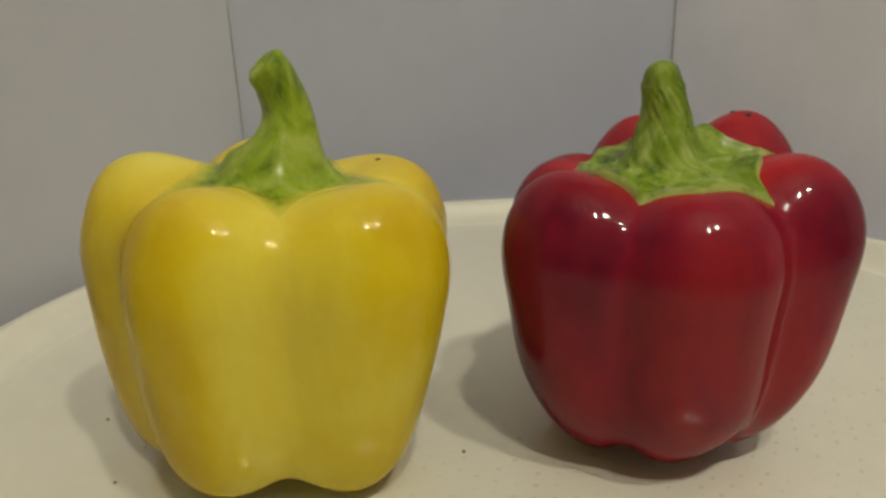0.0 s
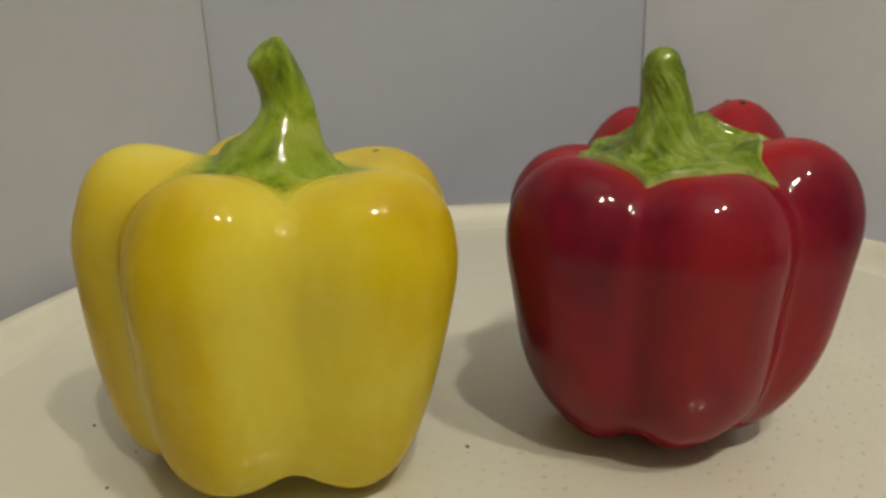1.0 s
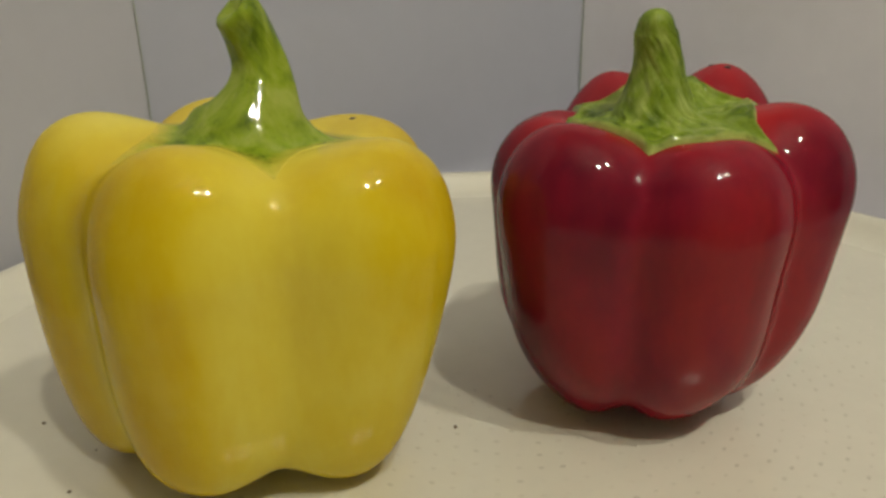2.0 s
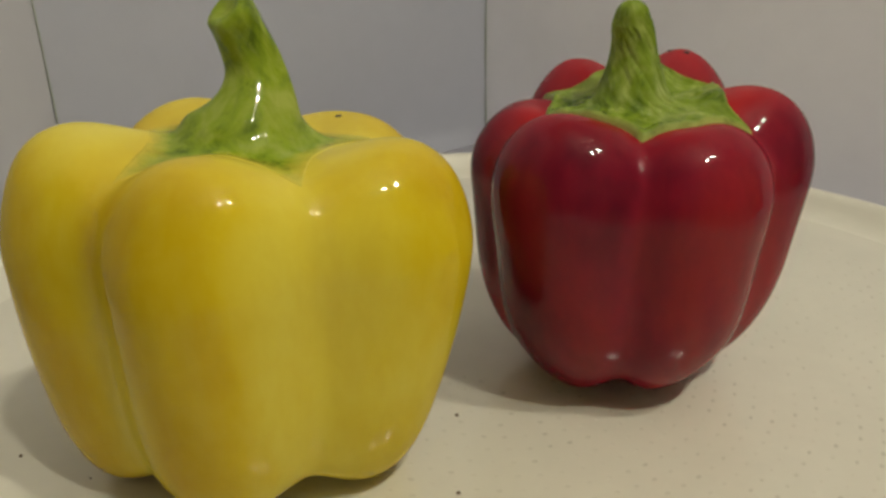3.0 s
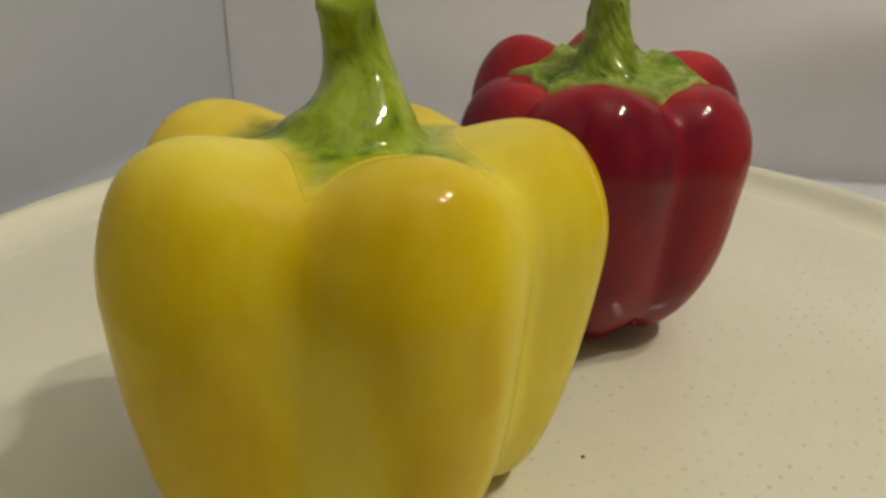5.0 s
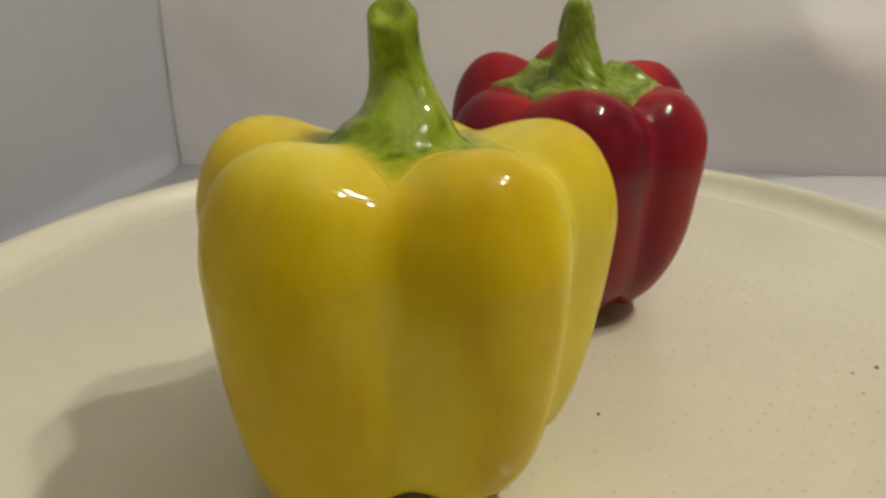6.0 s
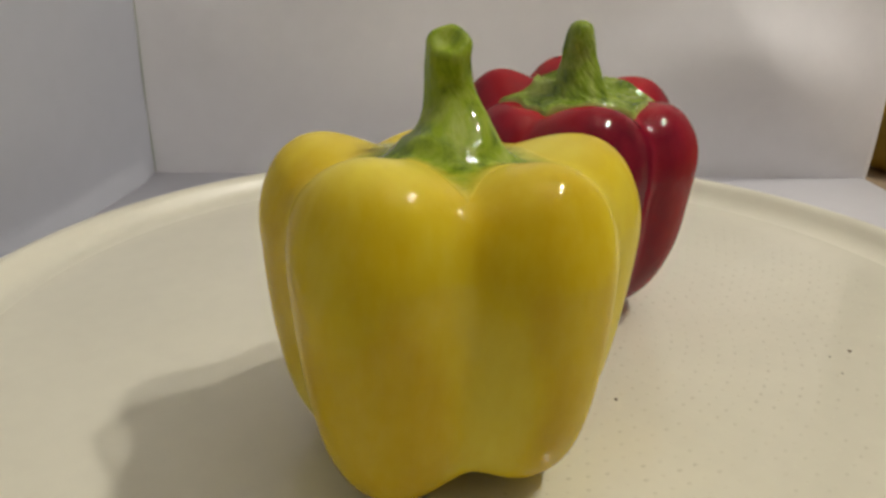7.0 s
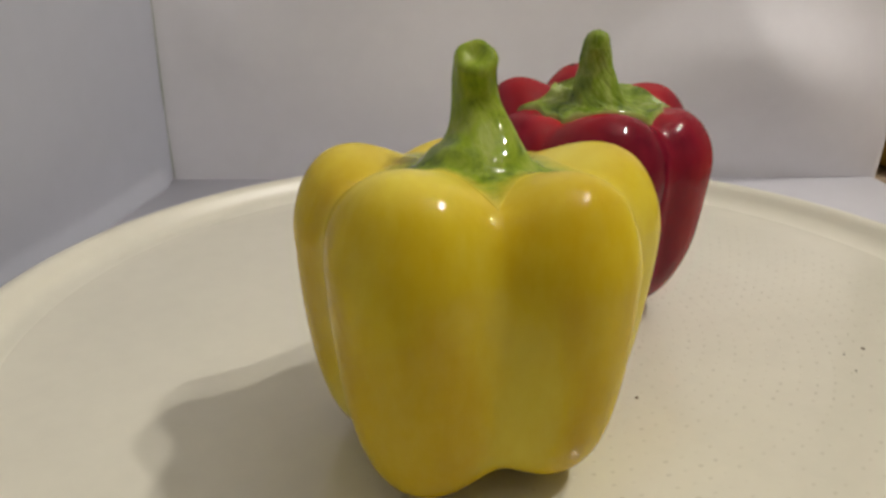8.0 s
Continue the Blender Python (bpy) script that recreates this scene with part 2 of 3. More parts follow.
def side_folds(s, h):
    hem = 0.0045 * max(0.0, 1 - h / 0.007) * min(1.0, (SIDE_LONG + 0.002 - s) / 0.02)
    return 0.0020 * noise.noise(Vector((s * 7 + 4, h * 6, 1.3))) * min(1, h * 20) - hem


def seam(at, inward, along, material):
    """A thin cord sewn into an upright cloth corner."""
    rings = []
    for j in range(41):
        h = j / 40 * (TALL - 0.004)
        w = 0.00033 + 0.00025 * noise.noise(Vector((h * 40, at.x * 9, 0)))
        p = at + inward * 0.0012 + along * (0.0008 + 0.0012 * noise.noise(Vector((h * 18, 2, at.x * 9))))
        rings.append([(p.x + w * math.cos(a), p.y + w * math.sin(a), FLOOR_Z + 0.001 + h) for a in (0, 1.57, 3.14, 4.71)])
    return tagged(part("trim", grid_mesh(rings, cap_start=True, cap_end=True), material), "thin grey-green seam cord in the cloth corner", "seam", kind="structure")


WING_END = SIDE_CORNER + WING * WING_LONG
tagged(part("floor", slab([tuple(CORNER + N * 0.006 + OUT), tuple(BACK_END + N * 0.006), tuple(BACK_END - N * 0.50), tuple(WING_END - N * 0.20), tuple(WING_END + WING_OUT), tuple(SIDE_CORNER + OUT + WING_OUT)],
                          FLOOR_Z - 0.006, FLOOR_Z, 0.0012), CLOTH_FLOOR),
       "flat white board under the turntable", "floor", kind="structure")
cloth_wall("wall_back", CORNER - U * 0.004, BACK_END, CLOTH, "white cloth backdrop with soft creases", back_folds)
cloth_wall("wall_side", SIDE_CORNER + SIDE * 0.004, CORNER - SIDE * 0.004, CLOTH_SIDE_SHADED, "smooth cloth side of the light tent, shade in its grey", side_folds)
cloth_wall("wall_wing", WING_END, SIDE_CORNER - WING * 0.004, CLOTH_WING_SHADED, "narrow cloth wing of the light tent, shade in its grey", wing_folds)
seam(CORNER, -N, U, SEAM)
seam(SIDE_CORNER, -SIDE, SIDE * 0.1, SEAM)

# ---- the room round the tent ----
TABLE_Z = FLOOR_Z - 0.006
ROOM_Z = TABLE_Z - 0.74
table = thing("table", (0.1, 0.1, ROOM_Z), "pale brown wooden table under the light tent", "table")
part("tabletop", slab([(-0.7, -0.55), (0.7, -0.55), (0.7, 0.55), (-0.7, 0.55)], 0.705, 0.74, 0.004), PALE_WOOD, table, smooth=False)
for sx in (-0.62, 0.62):
    for sy in (-0.47, 0.47):
        part("leg", slab([(sx - 0.03, sy - 0.03), (sx + 0.03, sy - 0.03), (sx + 0.03, sy + 0.03), (sx - 0.03, sy + 0.03)], 0.0, 0.704, 0.004), PALE_WOOD, table, smooth=False)
X0, X1, Y0, Y1, ZC = -1.7, 1.9, -1.8, 1.7, ROOM_Z + 2.40
tagged(part("floor_room", slab([(X0, Y0), (X1, Y0), (X1, Y1), (X0, Y1)], ROOM_Z - 0.05, ROOM_Z), WOOD, smooth=False), "brown wooden room floor", "floor", kind="structure")
tagged(part("ceiling", slab([(X0, Y0), (X1, Y0), (X1, Y1), (X0, Y1)], ZC, ZC + 0.05), CEIL, smooth=False), "plain white ceiling", "ceiling", kind="structure")
for nm, c in (("wall_south", [(X0, Y0 - 0.1), (X1, Y0 - 0.1), (X1, Y0), (X0, Y0)]), ("wall_north", [(X0, Y1), (X1, Y1), (X1, Y1 + 0.1), (X0, Y1 + 0.1)]),
              ("wall_west", [(X0 - 0.1, Y0), (X0, Y0), (X0, Y1), (X0 - 0.1, Y1)]), ("wall_east", [(X1, Y0), (X1 + 0.1, Y0), (X1 + 0.1, Y1), (X1, Y1)])):
    tagged(part(nm, slab(c, ROOM_Z, ZC), PAINT, smooth=False), "plain beige painted room wall", "wall", kind="structure")

lamp = thing("pendant_lamp", (LAMP_AT.x, LAMP_AT.y, ZC), "white pendant lamp with two small bare warm bulbs", "lamp")
part("ceiling_plate", lathe([(0, 0), (0.07, 0), (0.075, -0.008), (0.07, -0.02), (0.0, -0.024)], 32), WHITE, lamp)
for sgn in (-1, 1):
    o = LAMP_SPAN * sgn
    top = Vector((0, 0, -0.02))
    end = Vector((o.x, o.y, LAMP_AT.z - ZC + 0.0245))
    axis = (end - top)
    x = axis.orthogonal().normalized()
    y = axis.normalized().cross(x)
    part("stalk", grid_mesh([[top + axis * f + x * 0.006 * math.cos(a) + y * 0.006 * math.sin(a) for a in [2 * math.pi * k / 12 for k in range(12)]] for f in (0, 0.5, 1)], cap_start=True, cap_end=True), WHITE, lamp)
    part("bulb", lathe([(0.0, 0.0252), (0.0119, 0.0244), (0.0195, 0.0182), (0.0243, 0.0083), (0.0248, -0.0037), (0.021, -0.0164), (0.0119, -0.0244), (0.0, -0.0252)], 24, (o.x, o.y, LAMP_AT.z - ZC)), BULB, lamp, "lit warm white bulb")

# ---- turntable ----
turntable = thing("turntable", (C.x, C.y, 0), "round cream plastic turntable with a raised lip", "turntable")
part("tray", lathe([(0.0, 0.0), (0.05, 0.0), (0.10, 0.0), (0.14, 0.0), (0.151, 0.00003), (0.160, 0.0003), (0.1650, 0.0009), (0.1682, 0.0021), (0.1705, 0.0040), (0.1722, 0.0060), (0.1738, 0.0074), (0.1755, 0.0080),
                    (0.1775, 0.0080), (0.1791, 0.0072), (0.1800, 0.0055), (0.1797, -0.002), (0.1785, -0.0045), (0.176, -0.0048), (0.17, -0.004), (0.05, -0.004), (0.0, -0.004)], 160), CREAM, turntable)
part("base", lathe([(0.0, -0.0045), (0.10, -0.0045), (0.103, -0.006), (0.104, -0.013), (0.102, -0.016), (0.0, -0.016)], 96), CREAM, turntable)
dots = bmesh.new()
ring_r = 0.01545
while ring_r < 0.1435:
    count = int(2 * math.pi * ring_r / 0.00475)
    for k in range(count):
        a = 2 * math.pi * (k + 0.5 * (round(ring_r / 0.00465) % 2)) / count
        p = Vector((ring_r * math.cos(a), ring_r * math.sin(a), 0.0))
        t = Vector((-math.sin(a), math.cos(a), 0))
        q = Vector((math.cos(a), math.sin(a), 0))
        # dots dwindle towards -U: where light hides them is put into their size
        r = random.uniform(0.00055, 0.0007) * max(0.0, min(1.0, 0.75 + (p.x * U.x + p.y * U.y) / 0.05))
        if r < 0.0002:          # too small to draw
            continue
        top = dots.verts.new(p + Vector((0, 0, 0.00022)))
        rim = [dots.verts.new(p + (t * math.cos(b) * 1.5 + q * math.sin(b)) * r - Vector((0, 0, 0.00005))) for b in (0, 1.05, 2.09, 3.14, 4.19, 5.24)]
        for i in range(6):
            dots.faces.new((rim[i], rim[(i + 1) % 6], top))
    ring_r += 0.00465
tagged(part("grip_dots", dots, DOT, turntable, "rings of tiny moulded grip dots"), kind="stuff")

# ---- pepper shakers ----
LOBE = [(0,.010), (.25,.006), (.44,.0005), (.58,.0022), (.71,.012), (.80,.026), (.90,.042), (.975,.053), (1.0,.0615), (.95,.0695), (.83,.0755), (.66,.0773), (.45,.0732), (.2,.068), (0,.067)]
NOTCH = [(0,.010), (.25,.0085), (.41,.0065), (.52,.0075), (.635,.0150), (.71,.028), (.80,.042), (.86,.052), (.865,.058), (.80,.0635), (.69,.0665), (.56,.0675), (.41,.0675), (.2,.067), (0,.067)]
ROUNDER = [(0.015, -0.0050), (0.010, -0.0055), (0.0, -0.0045), (0.004, -0.0023), (0.0, -0.0009), (0.0, 0.0)]
YELLOW_SHAPE = dict(cx=-0.0418, cy=0.2005, notch=[-134, -67.16, 5.764, 83.23, 153.7],
    rad=[0.0449, 0.0493, 0.0435, 0.0466, 0.0485],
    top=[0.9981, 0.975, 0.9422, 0.9897, 1.022],
    girth=[1.088, 1.084, 1.083, 1.006, 0.9759, 0.9805, 0.9719],
    rise=0.9673,
    foot=[1.062, 1.006, 0.9697, 1.145, 1.084],
    sole=[0, -0.0005, -0.0011],
    lean=(-0.0029, -0.0046),
    lift=[0.0034, 0, 0.001, 0.001, 0])
YELLOW_SHAPE.update(valley=0.94, cleft=1.0, saddle=0.0045, crease=(0.2, 0.48), shoulder=1.0)
RED_SHAPE = dict(cx=0.0451, cy=0.2181, notch=[-179.4, -104.3, -39.2, 16.29, 73.13, 128.8],
    rad=[0.0398, 0.038, 0.0434, 0.0419, 0.0416, 0.0386],
    top=[0.9768, 0.9446, 0.9989, 1.075, 1.04, 0.9335],
    girth=[0.9606, 1.029, 1.112, 1.042, 1.009, 1.005, 1.001],
    rise=0.9511,
    foot=[0.9484, 1.023, 1.035, 1, 1, 1.093],
    sole=[0, 0.0011, -0.0010],
    lean=(-0.0013, -0.0016),
    lift=[0.0011, 0.0024, 0.0014, 0.001, 0.001, 0.0009])
RED_SHAPE.update(valley=0.96, cleft=0.72, saddle=0.0046, crease=(0.07, 0.36), shoulder=0.4)


def spline(points, n):
    """n points on a smooth curve through the control points."""
    p = np.array(points, float)
    m = len(p)
    q = np.linspace(0, m - 1, n)
    i = np.clip(q.astype(int), 0, m - 2)
    f = (q - i)[:, None]
    a, b, c, d = (p[np.clip(i + k, 0, m - 1)] for k in (-1, 0, 1, 2))
    return 0.5 * (2 * b + (c - a) * f + (2 * a - 5 * b + 4 * c - d) * f ** 2 + (3 * b - a - 3 * c + d) * f ** 3)


def soften(c):
    """Rounds off the corners of an outline."""
    for _ in range(round(6 * (len(c) / 60) ** 2)):
        c = np.concatenate([c[:1], (c[:-2] + 2 * c[1:-1] + c[2:]) / 4, c[-1:]])
    return c


def crest(u, e, k):
    """Height across a lobe: 1 on its back, 0 in the rounded creases at u = -1 and 1."""
    g = 0.5 + 0.5 * math.cos(math.pi * u)
    return ((g + e) ** k - e ** k) / ((1 + e) ** k - e ** k)


def pepper_columns(s, rings, per_lobe):
    """Upright outlines of a lobed pepper body, from the sole's middle to the crown's: (angle, place across its lobe, radii, heights)."""
    lobe, notch = np.array(LOBE), np.array(NOTCH)
    lobe[6:12] += s["shoulder"] * np.array(ROUNDER)
    lobe[3:10, 0] *= s["girth"]
    notch[3:10, 0] *= s["girth"]
    notch[9:15, 1] += s["saddle"] * np.array((0.35, 0.8, 1, 1, 1, 1))
    lobe[11:15, 1] += s["saddle"] * np.array((0.1, 0.4, 0.9, 1))
    lobe[2:5, 1] += s["sole"]
    notch[2:5, 1] += s["sole"]
    notch[1:6, 1] *= s["cleft"]
    notch[4:9, 0] *= s["valley"]
    lo, no = soften(spline(lobe, rings)), soften(spline(notch, rings))
    edge = s["notch"]
    n = len(edge)
    cols = []
    for i in range(n):
        a, b = edge[i], edge[i + 1] if i < n - 1 else edge[0] + 360
        for k in range(per_lobe):
            u = -1 + 2 * k / per_lobe
            full = crest(u, *s["crease"])
            j = (i - 1) % n if u < 0 else (i + 1) % n
            w = 0.5 * abs(u) ** 1.5
            wide = s["rad"][i] * (1 - w) + s["rad"][j] * w
            tall = s["top"][i] * (1 - w) + s["top"][j] * w
            foot = s["foot"][i] * (1 - w) + s["foot"][j] * w
            wide = wide * (1 + (foot - 1) * np.clip(1 - lo[:, 1] / 0.05, 0, 1))
            rho = wide * (no[:, 0] + (lo[:, 0] - no[:, 0]) * full)
            zl = lo[:, 1] * (1 + (tall - 1) * np.clip(lo[:, 1] / 0.07, 0, 1) ** 2)
            zn = no[:, 1] * (1 + (tall - 1) * 0.6 * np.clip(no[:, 1] / 0.06, 0, 1) ** 2)
            z = (zn + (zl - zn) * full) * s["rise"]
            z = z + (s["lift"][i] * (1 - w) + s["lift"][j] * w) * np.clip(1 - z / 0.035, 0, 1)
            cols.append((radians(a + (b - a) * k / per_lobe), u, rho, z))
    return cols


def pepper(name, s, skin, green, label, tips, dip, stem, radii, cap_tilt, holes, stem_label, calyx_label, relief, hole_size, cap, twist, ridges, flare, lumps, rim, point, pale_top):
    """A ceramic pepper shaker: lobed body, star-shaped calyx, curved stem, pouring holes."""
    cx, cy = s["cx"], s["cy"]
    root = thing(name, (cx, cy, 0), label, "shaker", "pepper shakers")
    cols = pepper_columns(s, 84, 30)
    lx, ly = s["lean"]
    rings = [[(r[j] * math.cos(a) + lx * max(0, 1 - z[j] / 0.065), r[j] * math.sin(a) + ly * max(0, 1 - z[j] / 0.065), z[j]) for a, u, r, z in cols] for j in range(1, 83)]
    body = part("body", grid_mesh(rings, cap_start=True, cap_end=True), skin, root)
    lines = body.data.attributes.new("crease", "FLOAT", "POINT")
    for v in range(len(rings) * len(cols)):
        lines.data[v].value = abs(cols[v % len(cols)][1]) ** 3
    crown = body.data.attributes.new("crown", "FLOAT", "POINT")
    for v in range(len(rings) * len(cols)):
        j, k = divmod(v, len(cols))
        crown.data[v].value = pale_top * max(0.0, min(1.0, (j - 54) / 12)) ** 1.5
    # calyx and stem as one skin
    base_r = radii[0]
    half = 57
    mean_z = float(np.mean([np.interp(base_r, r[half:][::-1], z[half:][::-1]) for a, u, r, z in cols]))
    tips_n = len(tips)
    per = 30
    skin_rings = []
    steps = 24
    for j in range(steps + 1):
        f = j / steps
        ring = []
        for k, (a, u, r, z) in enumerate(cols):
            i = k // per
            tip = tips[i] if u < 0 else tips[(i + 1) % tips_n]
            reach = dip[i] + (tip - dip[i]) * abs(u) ** point
            rho = reach + (base_r - reach) * f
            inner = r[half:]
            zz = float(np.interp(rho, inner[::-1], z[half:][::-1]))
            zz = max(zz, zz + (mean_z - zz) * f ** 1.5)
            lift = -0.0003 - 0.4 * relief if j == 0 else relief * min(1, f * 5) ** 0.5 + flare * f ** 5
            if j > 1:
                lift += 0.4 * relief * math.sin(3 * a + 9 * f) * (1 - f)
                lift += 0.9 * relief * max(0, noise.noise(Vector((math.cos(a) * 3.5, math.sin(a) * 3.5, f * 1.6 + cy * 50)))) * min(1, 3 * (1 - f))
                lift += 0.30 * relief * math.sin(23 * a + 3 * f) * f * (1 - f) * 2
            ring.append(Vector((rho * math.cos(a), rho * math.sin(a), zz + lift)))
        skin_rings.append(ring)
    last = skin_rings[-1]
    line = spline(stem, 26) - np.array((cx, cy, 0))
    rr = spline([(r, 0) for r in radii], 26)[:, 0]
    prev = None
    for j in range(1, 26):
        c = Vector(line[j])
        t = (Vector(line[min(j + 1, 25)]) - Vector(line[j - 1])).normalized()
        if j > 20:
            t = t.lerp(Vector(cap_tilt).normalized(), (j - 20) / 5).normalized()
        x = (Vector((1, 0, 0)) - t * t.x).normalized()
        y = t.cross(x)
        blend = min(1, j / 7)
        ring = []
        for k, (a, u, r, z) in enumerate(cols):
            wob = 1 + 0.035 * math.cos(5 * a + 0.12 * j) + 0.03 * noise.noise(Vector((math.cos(a) * 2, math.sin(a) * 2, j * 0.18 + cx * 90)))
            p = c + (x * math.cos(a) + y * math.sin(a)) * rr[j] * wob
            ring.append(last[k].lerp(p, blend) if blend < 1 else p)
        skin_rings.append(ring)
    for _ in range(12):
        for j in range(round(steps * 0.55), steps + 6):
            r0 = skin_rings[j]
            skin_rings[j] = [r0[k - 1] * 0.3 + p * 0.4 + r0[(k + 1) % len(r0)] * 0.3 for k, p in enumerate(r0)]
        skin_rings = [ring if j < 2 or j > steps + 20 else [skin_rings[j - 1][k] * 0.25 + p * 0.5 + skin_rings[j + 1][k] * 0.25 for k, p in enumerate(ring)] for j, ring in enumerate(skin_rings)]
    for j in range(1, steps + 12):
        for k, p in enumerate(skin_rings[j]):
            rho = math.hypot(p.x, p.y)
            p.z = max(p.z, float(np.interp(rho, cols[k][2][half:][::-1], cols[k][3][half:][::-1])) + 0.00005 + 0.35 * relief)
    # strokes and ridges in the clay, running up the stem
    for j in range(2, steps + 25):
        ring = skin_rings[j]
        mid = sum(ring, Vector()) / len(ring)
        up = max(0.0, min(1.0, 1.3 - j / steps))
        for k, p in enumerate(ring):
            tw = cols[k][0] + twist * max(0, j - steps)
            n = noise.noise(Vector((math.cos(tw) * 7, math.sin(tw) * 7, j * 0.13 + 7.0))) + 0.5 * noise.noise(Vector((math.cos(tw) * 15, math.sin(tw) * 15, j * 0.25)))
            out = ((p - mid).normalized() * (1 - up) + Vector((0, 0, up))).normalized()
            p += out * lumps * noise.noise(p * 210 + Vector((3, 1, 5))) * min(1, j / steps)
            p += Vector((0, 0, rim)) * math.exp(-((j / steps - 0.10) / 0.07) ** 2) * (0.75 + 0.8 * noise.noise(Vector((math.cos(tw) * 4, math.sin(tw) * 4, 1.0))))
            p += out * ridges * (max(n, -0.1) if up > 0.5 else n) * max(0.3, min(1, 1.5 - j / (steps + 22)))
    c, t = Vector(line[25]), Vector(cap_tilt).normalized()
    for scale, up in cap:
        skin_rings.append([c + t * up + (p - c) * scale for p in skin_rings[steps + 25]])
    count = len(cols)
    whole = grid_mesh(skin_rings, cap_end=True)
    bmesh.ops.recalc_face_normals(whole, faces=whole.faces)
    whole.normal_update()
    normals = [v.normal.copy() for v in whole.verts]
    whole.free()
    for name_, first, last_, words in (("calyx", 0, steps, calyx_label), ("stem", steps, len(skin_rings) - 1, stem_label)):
        ob = part(name_, grid_mesh(skin_rings[first:last_ + 1], cap_end=(name_ == "stem")), green, root, words)
        me = ob.data
        mine = normals[first * count:first * count + len(me.vertices)]
        if sum(me.vertices[v].normal.dot(mine[v]) for v in range(count, 2 * count)) < 0:
            me.flip_normals()
        me.normals_split_custom_set_from_vertices(mine)
        fade = me.attributes.new("fade", "FLOAT", "POINT")
        crease, pale = (me.attributes.new(word, "FLOAT", "POINT") for word in ("crease", "crown"))
        along = me.attributes.new("along", "FLOAT_VECTOR", "POINT")
        for v in range(len(me.vertices)):
            j, k = divmod(v, count)
            j += first
            fade.data[v].value = min(1.0, j / steps)
            crease.data[v].value = abs(cols[k][1]) ** 3 if j < steps else 0.0
            pale.data[v].value = pale_top
            a = cols[k][0] + twist * max(0, j - steps)
            along.data[v].vector = (math.cos(a), math.sin(a), j * 0.035)
    # holes: dark discs level with the skin, the pits' shade in their colour
    pts = [(Vector((r[j] * math.cos(a), r[j] * math.sin(a), z[j])), k, j) for k, (a, u, r, z) in enumerate(cols) for j in range(50, 76)]
    for hx, hy, hz in holes:
        p, k, j = min(pts, key=lambda q: (q[0] - Vector((hx - cx, hy - cy, q[0].z))).length)
        a, u, r, z = cols[k]
        radial = Vector(((r[j + 1] - r[j - 1]) * math.cos(a), (r[j + 1] - r[j - 1]) * math.sin(a), z[j + 1] - z[j - 1])).normalized()
        side = Vector((-math.sin(a), math.cos(a), 0))
        nrm = side.cross(radial)
        nrm = nrm if nrm.z > 0 else -nrm
        part("hole", grid_mesh([[p + nrm * up + (radial * math.cos(b) * 0.9 + side * math.sin(b) * 1.1) * rad for b in [2 * math.pi * q / 14 for q in range(14)]]
                                for rad, up in ((hole_size, -0.0012), (hole_size * 1.02, 0.00001), (hole_size * 0.75, 0.00004))], cap_start=True, cap_end=True), HOLE, root, "small pouring hole as a dark disc")
    return root


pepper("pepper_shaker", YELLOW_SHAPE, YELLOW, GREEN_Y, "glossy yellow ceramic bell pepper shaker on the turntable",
       tips=[0.0310, 0.0305, 0.0300, 0.0295, 0.0305], dip=[0.0192, 0.0195, 0.0185, 0.0182, 0.0185],
       stem=[(-0.0396, 0.2003, 0.0725), (-0.0391, 0.2011, 0.0760), (-0.0386, 0.2024, 0.0805), (-0.0390, 0.2034, 0.0855), (-0.0405, 0.2024, 0.0905), (-0.0422, 0.2008, 0.0945)],
       radii=[0.0112, 0.0085, 0.0067, 0.0056, 0.0051, 0.0050], cap_tilt=(-0.55, -0.42, 0.72),
       holes=[(-0.0232, 0.2187, 0.0686)], stem_label="green painted stem with dark smudges", calyx_label="green painted calyx fading into the yellow",
       relief=0.00025, hole_size=0.0008, cap=((0.93, 0.0010), (0.78, 0.0016), (0.55, 0.0014), (0.3, 0.0007), (0.1, 0.0004)), twist=0.02, ridges=0.00010, flare=0.0052, lumps=0.0002, rim=0.0, point=3.0, pale_top=0.6)
# pale_top on the red crown: part paint, part light put into the colour
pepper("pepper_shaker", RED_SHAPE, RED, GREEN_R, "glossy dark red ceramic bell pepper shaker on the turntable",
       tips=[0.0212, 0.0236, 0.0282, 0.0278, 0.0262, 0.0265], dip=[0.0188, 0.0216, 0.0215, 0.0160, 0.0158, 0.0200],
       stem=[(0.0446, 0.2178, 0.0685), (0.0449, 0.2182, 0.0722), (0.0452, 0.2190, 0.0768), (0.0450, 0.2192, 0.0818), (0.0444, 0.2189, 0.0862), (0.0440, 0.2186, 0.0892)],
       radii=[0.0098, 0.0082, 0.0065, 0.0053, 0.0047, 0.0042], cap_tilt=(-0.1, -0.25, 0.95),
       holes=[(0.0627, 0.2385, 0.0767), (0.0655, 0.2357, 0.0769)], stem_label="bright green ridged stem", calyx_label="bright green star-shaped calyx",
       relief=0.0014, hole_size=0.0010, cap=((0.95, 0.0010), (0.84, 0.0022), (0.64, 0.0032), (0.38, 0.0038), (0.12, 0.0040)), twist=0.07, ridges=0.0007, flare=0.0010, lumps=0.0005, rim=0.0011, point=4.6, pale_top=0.8)

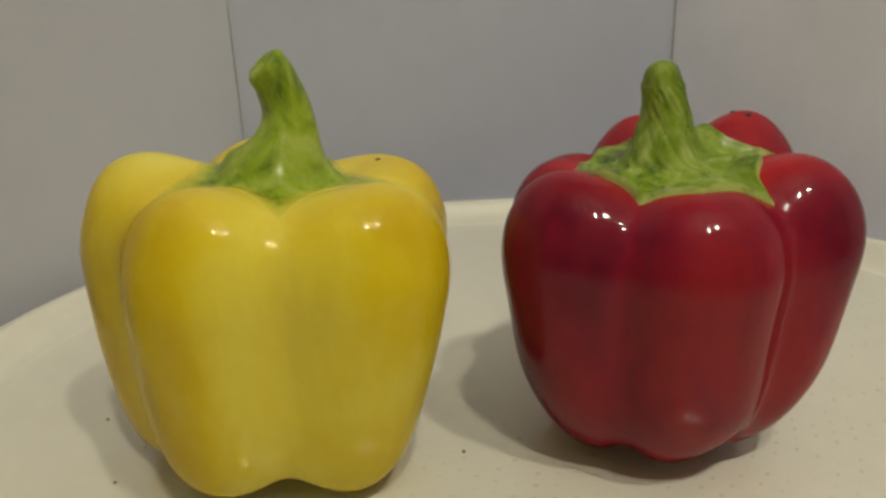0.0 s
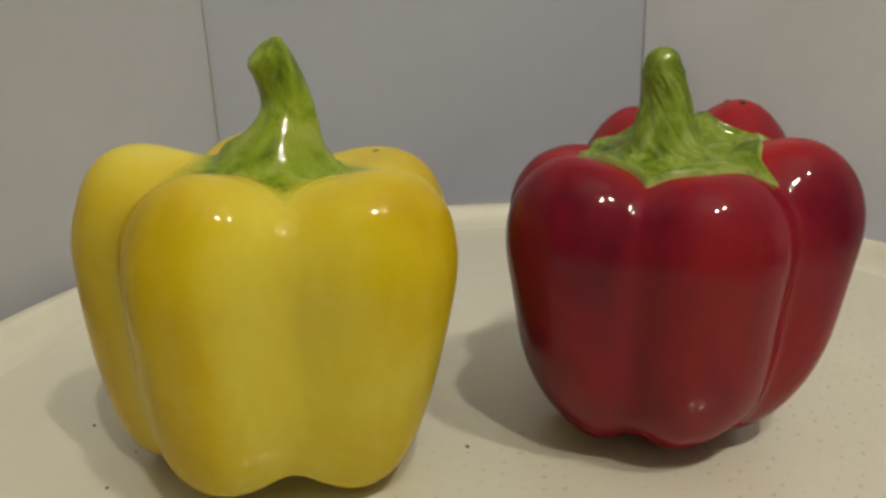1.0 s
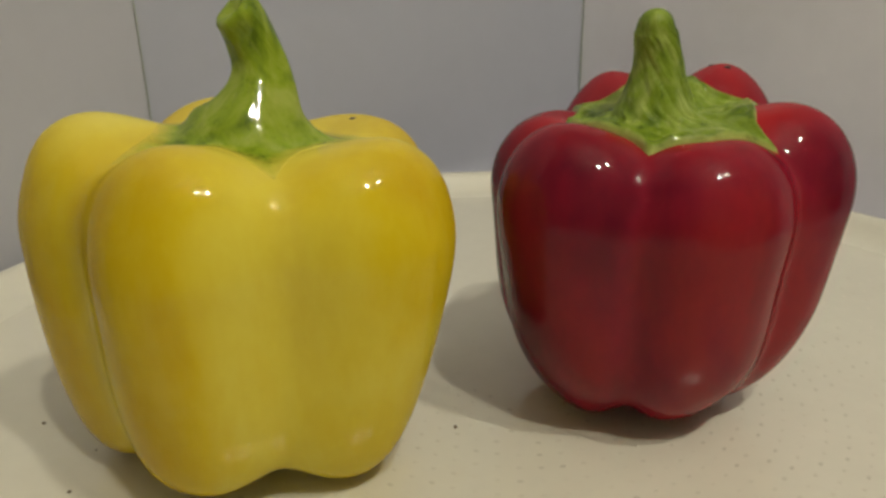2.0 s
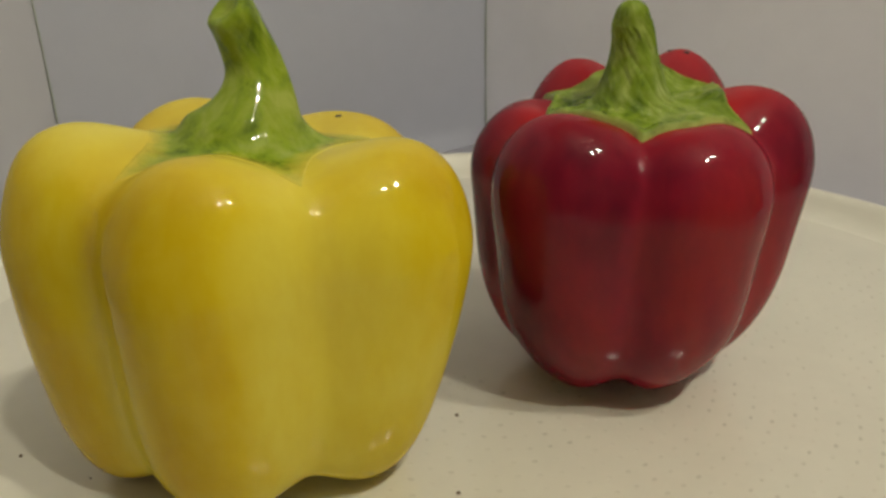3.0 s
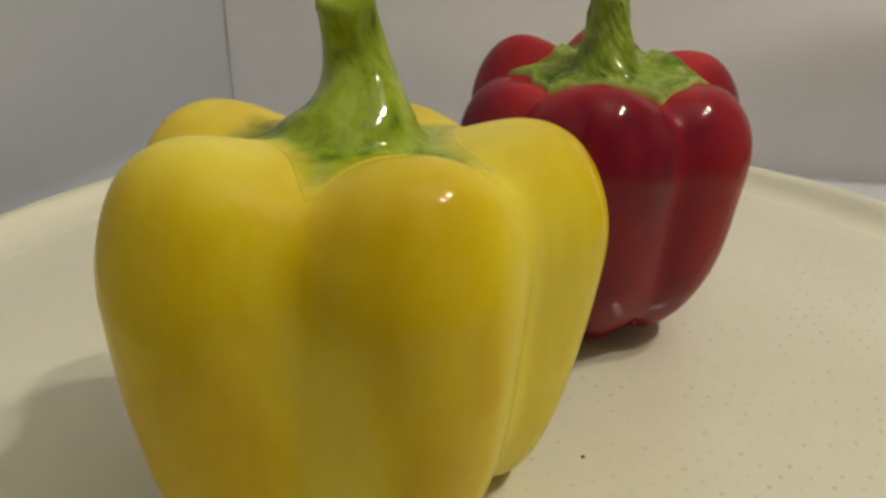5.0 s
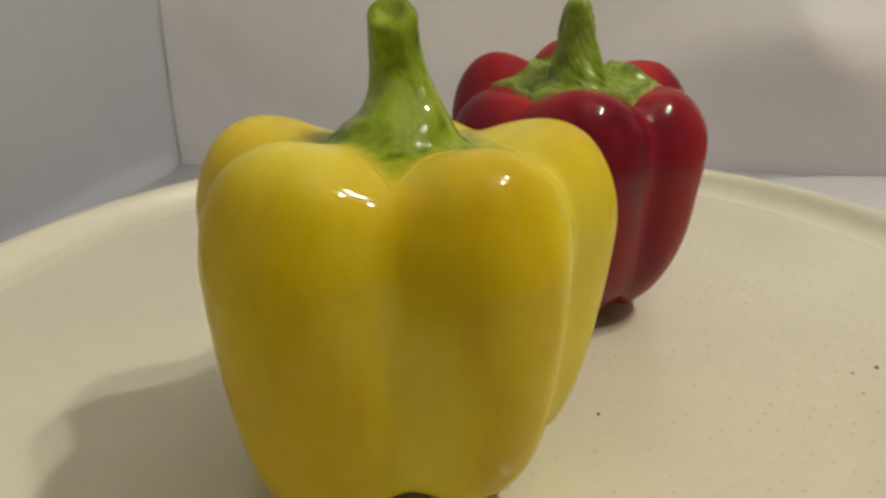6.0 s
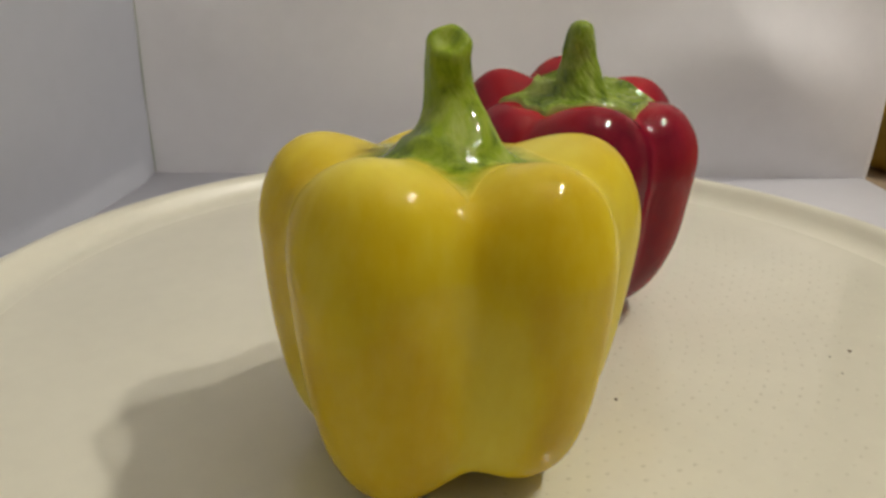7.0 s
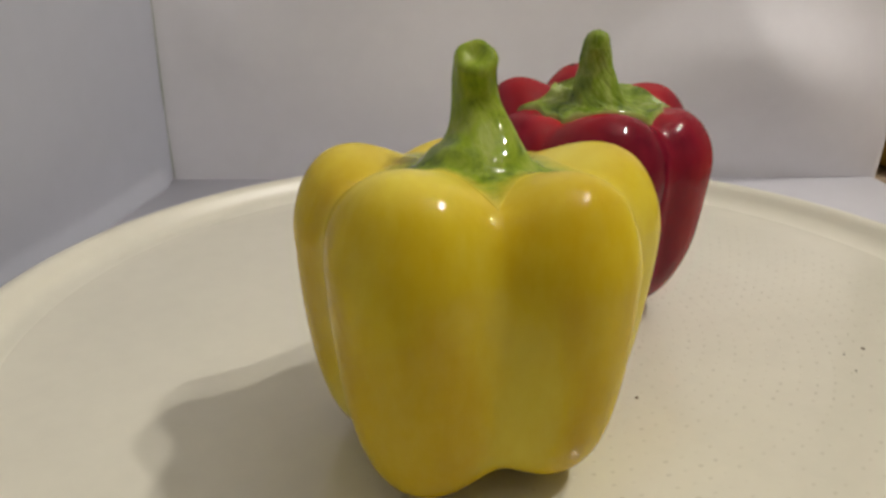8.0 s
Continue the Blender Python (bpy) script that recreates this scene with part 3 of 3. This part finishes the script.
# ---- crumbs on the tray ----
for x, y, size in ((0.0, 0.2, 0.0005), (-0.0997, 0.2, 0.0005), (0.0674, 0.1311, 0.0005), (-0.0038, 0.1721, 0.0005), (0.0598, 0.1347, 0.0003), (-0.0806, 0.1743, 0.0004), (0.0512, 0.1291, 0.0003), (-0.0819, 0.1894, 0.0003)):
    bm = bmesh.new()
    bmesh.ops.create_icosphere(bm, subdivisions=2, radius=size)
    for v in bm.verts:
        v.co *= 1 + 0.5 * noise.noise(v.co * 900 + Vector((x * 99, y * 99, 0)))
        v.co.z *= 0.6
    ob = part("crumb", bm, CRUMB)
    ob.location = (x, y, size * 0.4)
    tagged(ob, "tiny dark crumb lying on the cream tray", "crumb", "crumbs on the tray")

# ---- beyond the tent's open side ----
def cabinet():
    """An added tall cupboard with two doors; its dark colour stands for the dim room."""
    cab = thing("cabinet", (1.25, 0.80, ROOM_Z), "tall dark cupboard added for the dark room beyond", "cabinet")
    cab.rotation_euler.z = radians(-62)
    part("carcass", slab([(-0.55, 0.0), (0.55, 0.0), (0.55, 0.4), (-0.55, 0.4)], 0.0, 1.9, 0.004), DARK, cab, smooth=False)
    for x0 in (-0.545, 0.005):
        door = part("door", slab([(x0, -0.022), (x0 + 0.54, -0.022), (x0 + 0.54, -0.002), (x0, -0.002)], 0.08, 1.88, 0.004), DARK, cab, smooth=False)
        hx = x0 + (0.49 if x0 < 0 else 0.05)
        part("handle", lathe([(0.0, 0.0), (0.009, 0.0), (0.009, 0.12), (0.0, 0.12)], 12, (hx, -0.034, 0.95)), WHITE, door)
    return cab


cabinet()
jar_at = BACK_END + U * 0.115 + N * 0.06
jar = thing("jar", (jar_at.x, jar_at.y, TABLE_Z), "low mustard yellow jar with a green lid on the table", "jar")
part("vessel", lathe([(0.0, 0.0), (0.085, 0.0), (0.094, 0.004), (0.098, 0.015), (0.098, 0.036), (0.092, 0.044), (0.075, 0.049), (0.0, 0.049)], 48), MUSTARD, jar)
part("lid", lathe([(0.0, 0.0495), (0.062, 0.0495), (0.066, 0.052), (0.066, 0.058), (0.062, 0.061), (0.0, 0.062)], 48), LID, jar, "dull green lid")
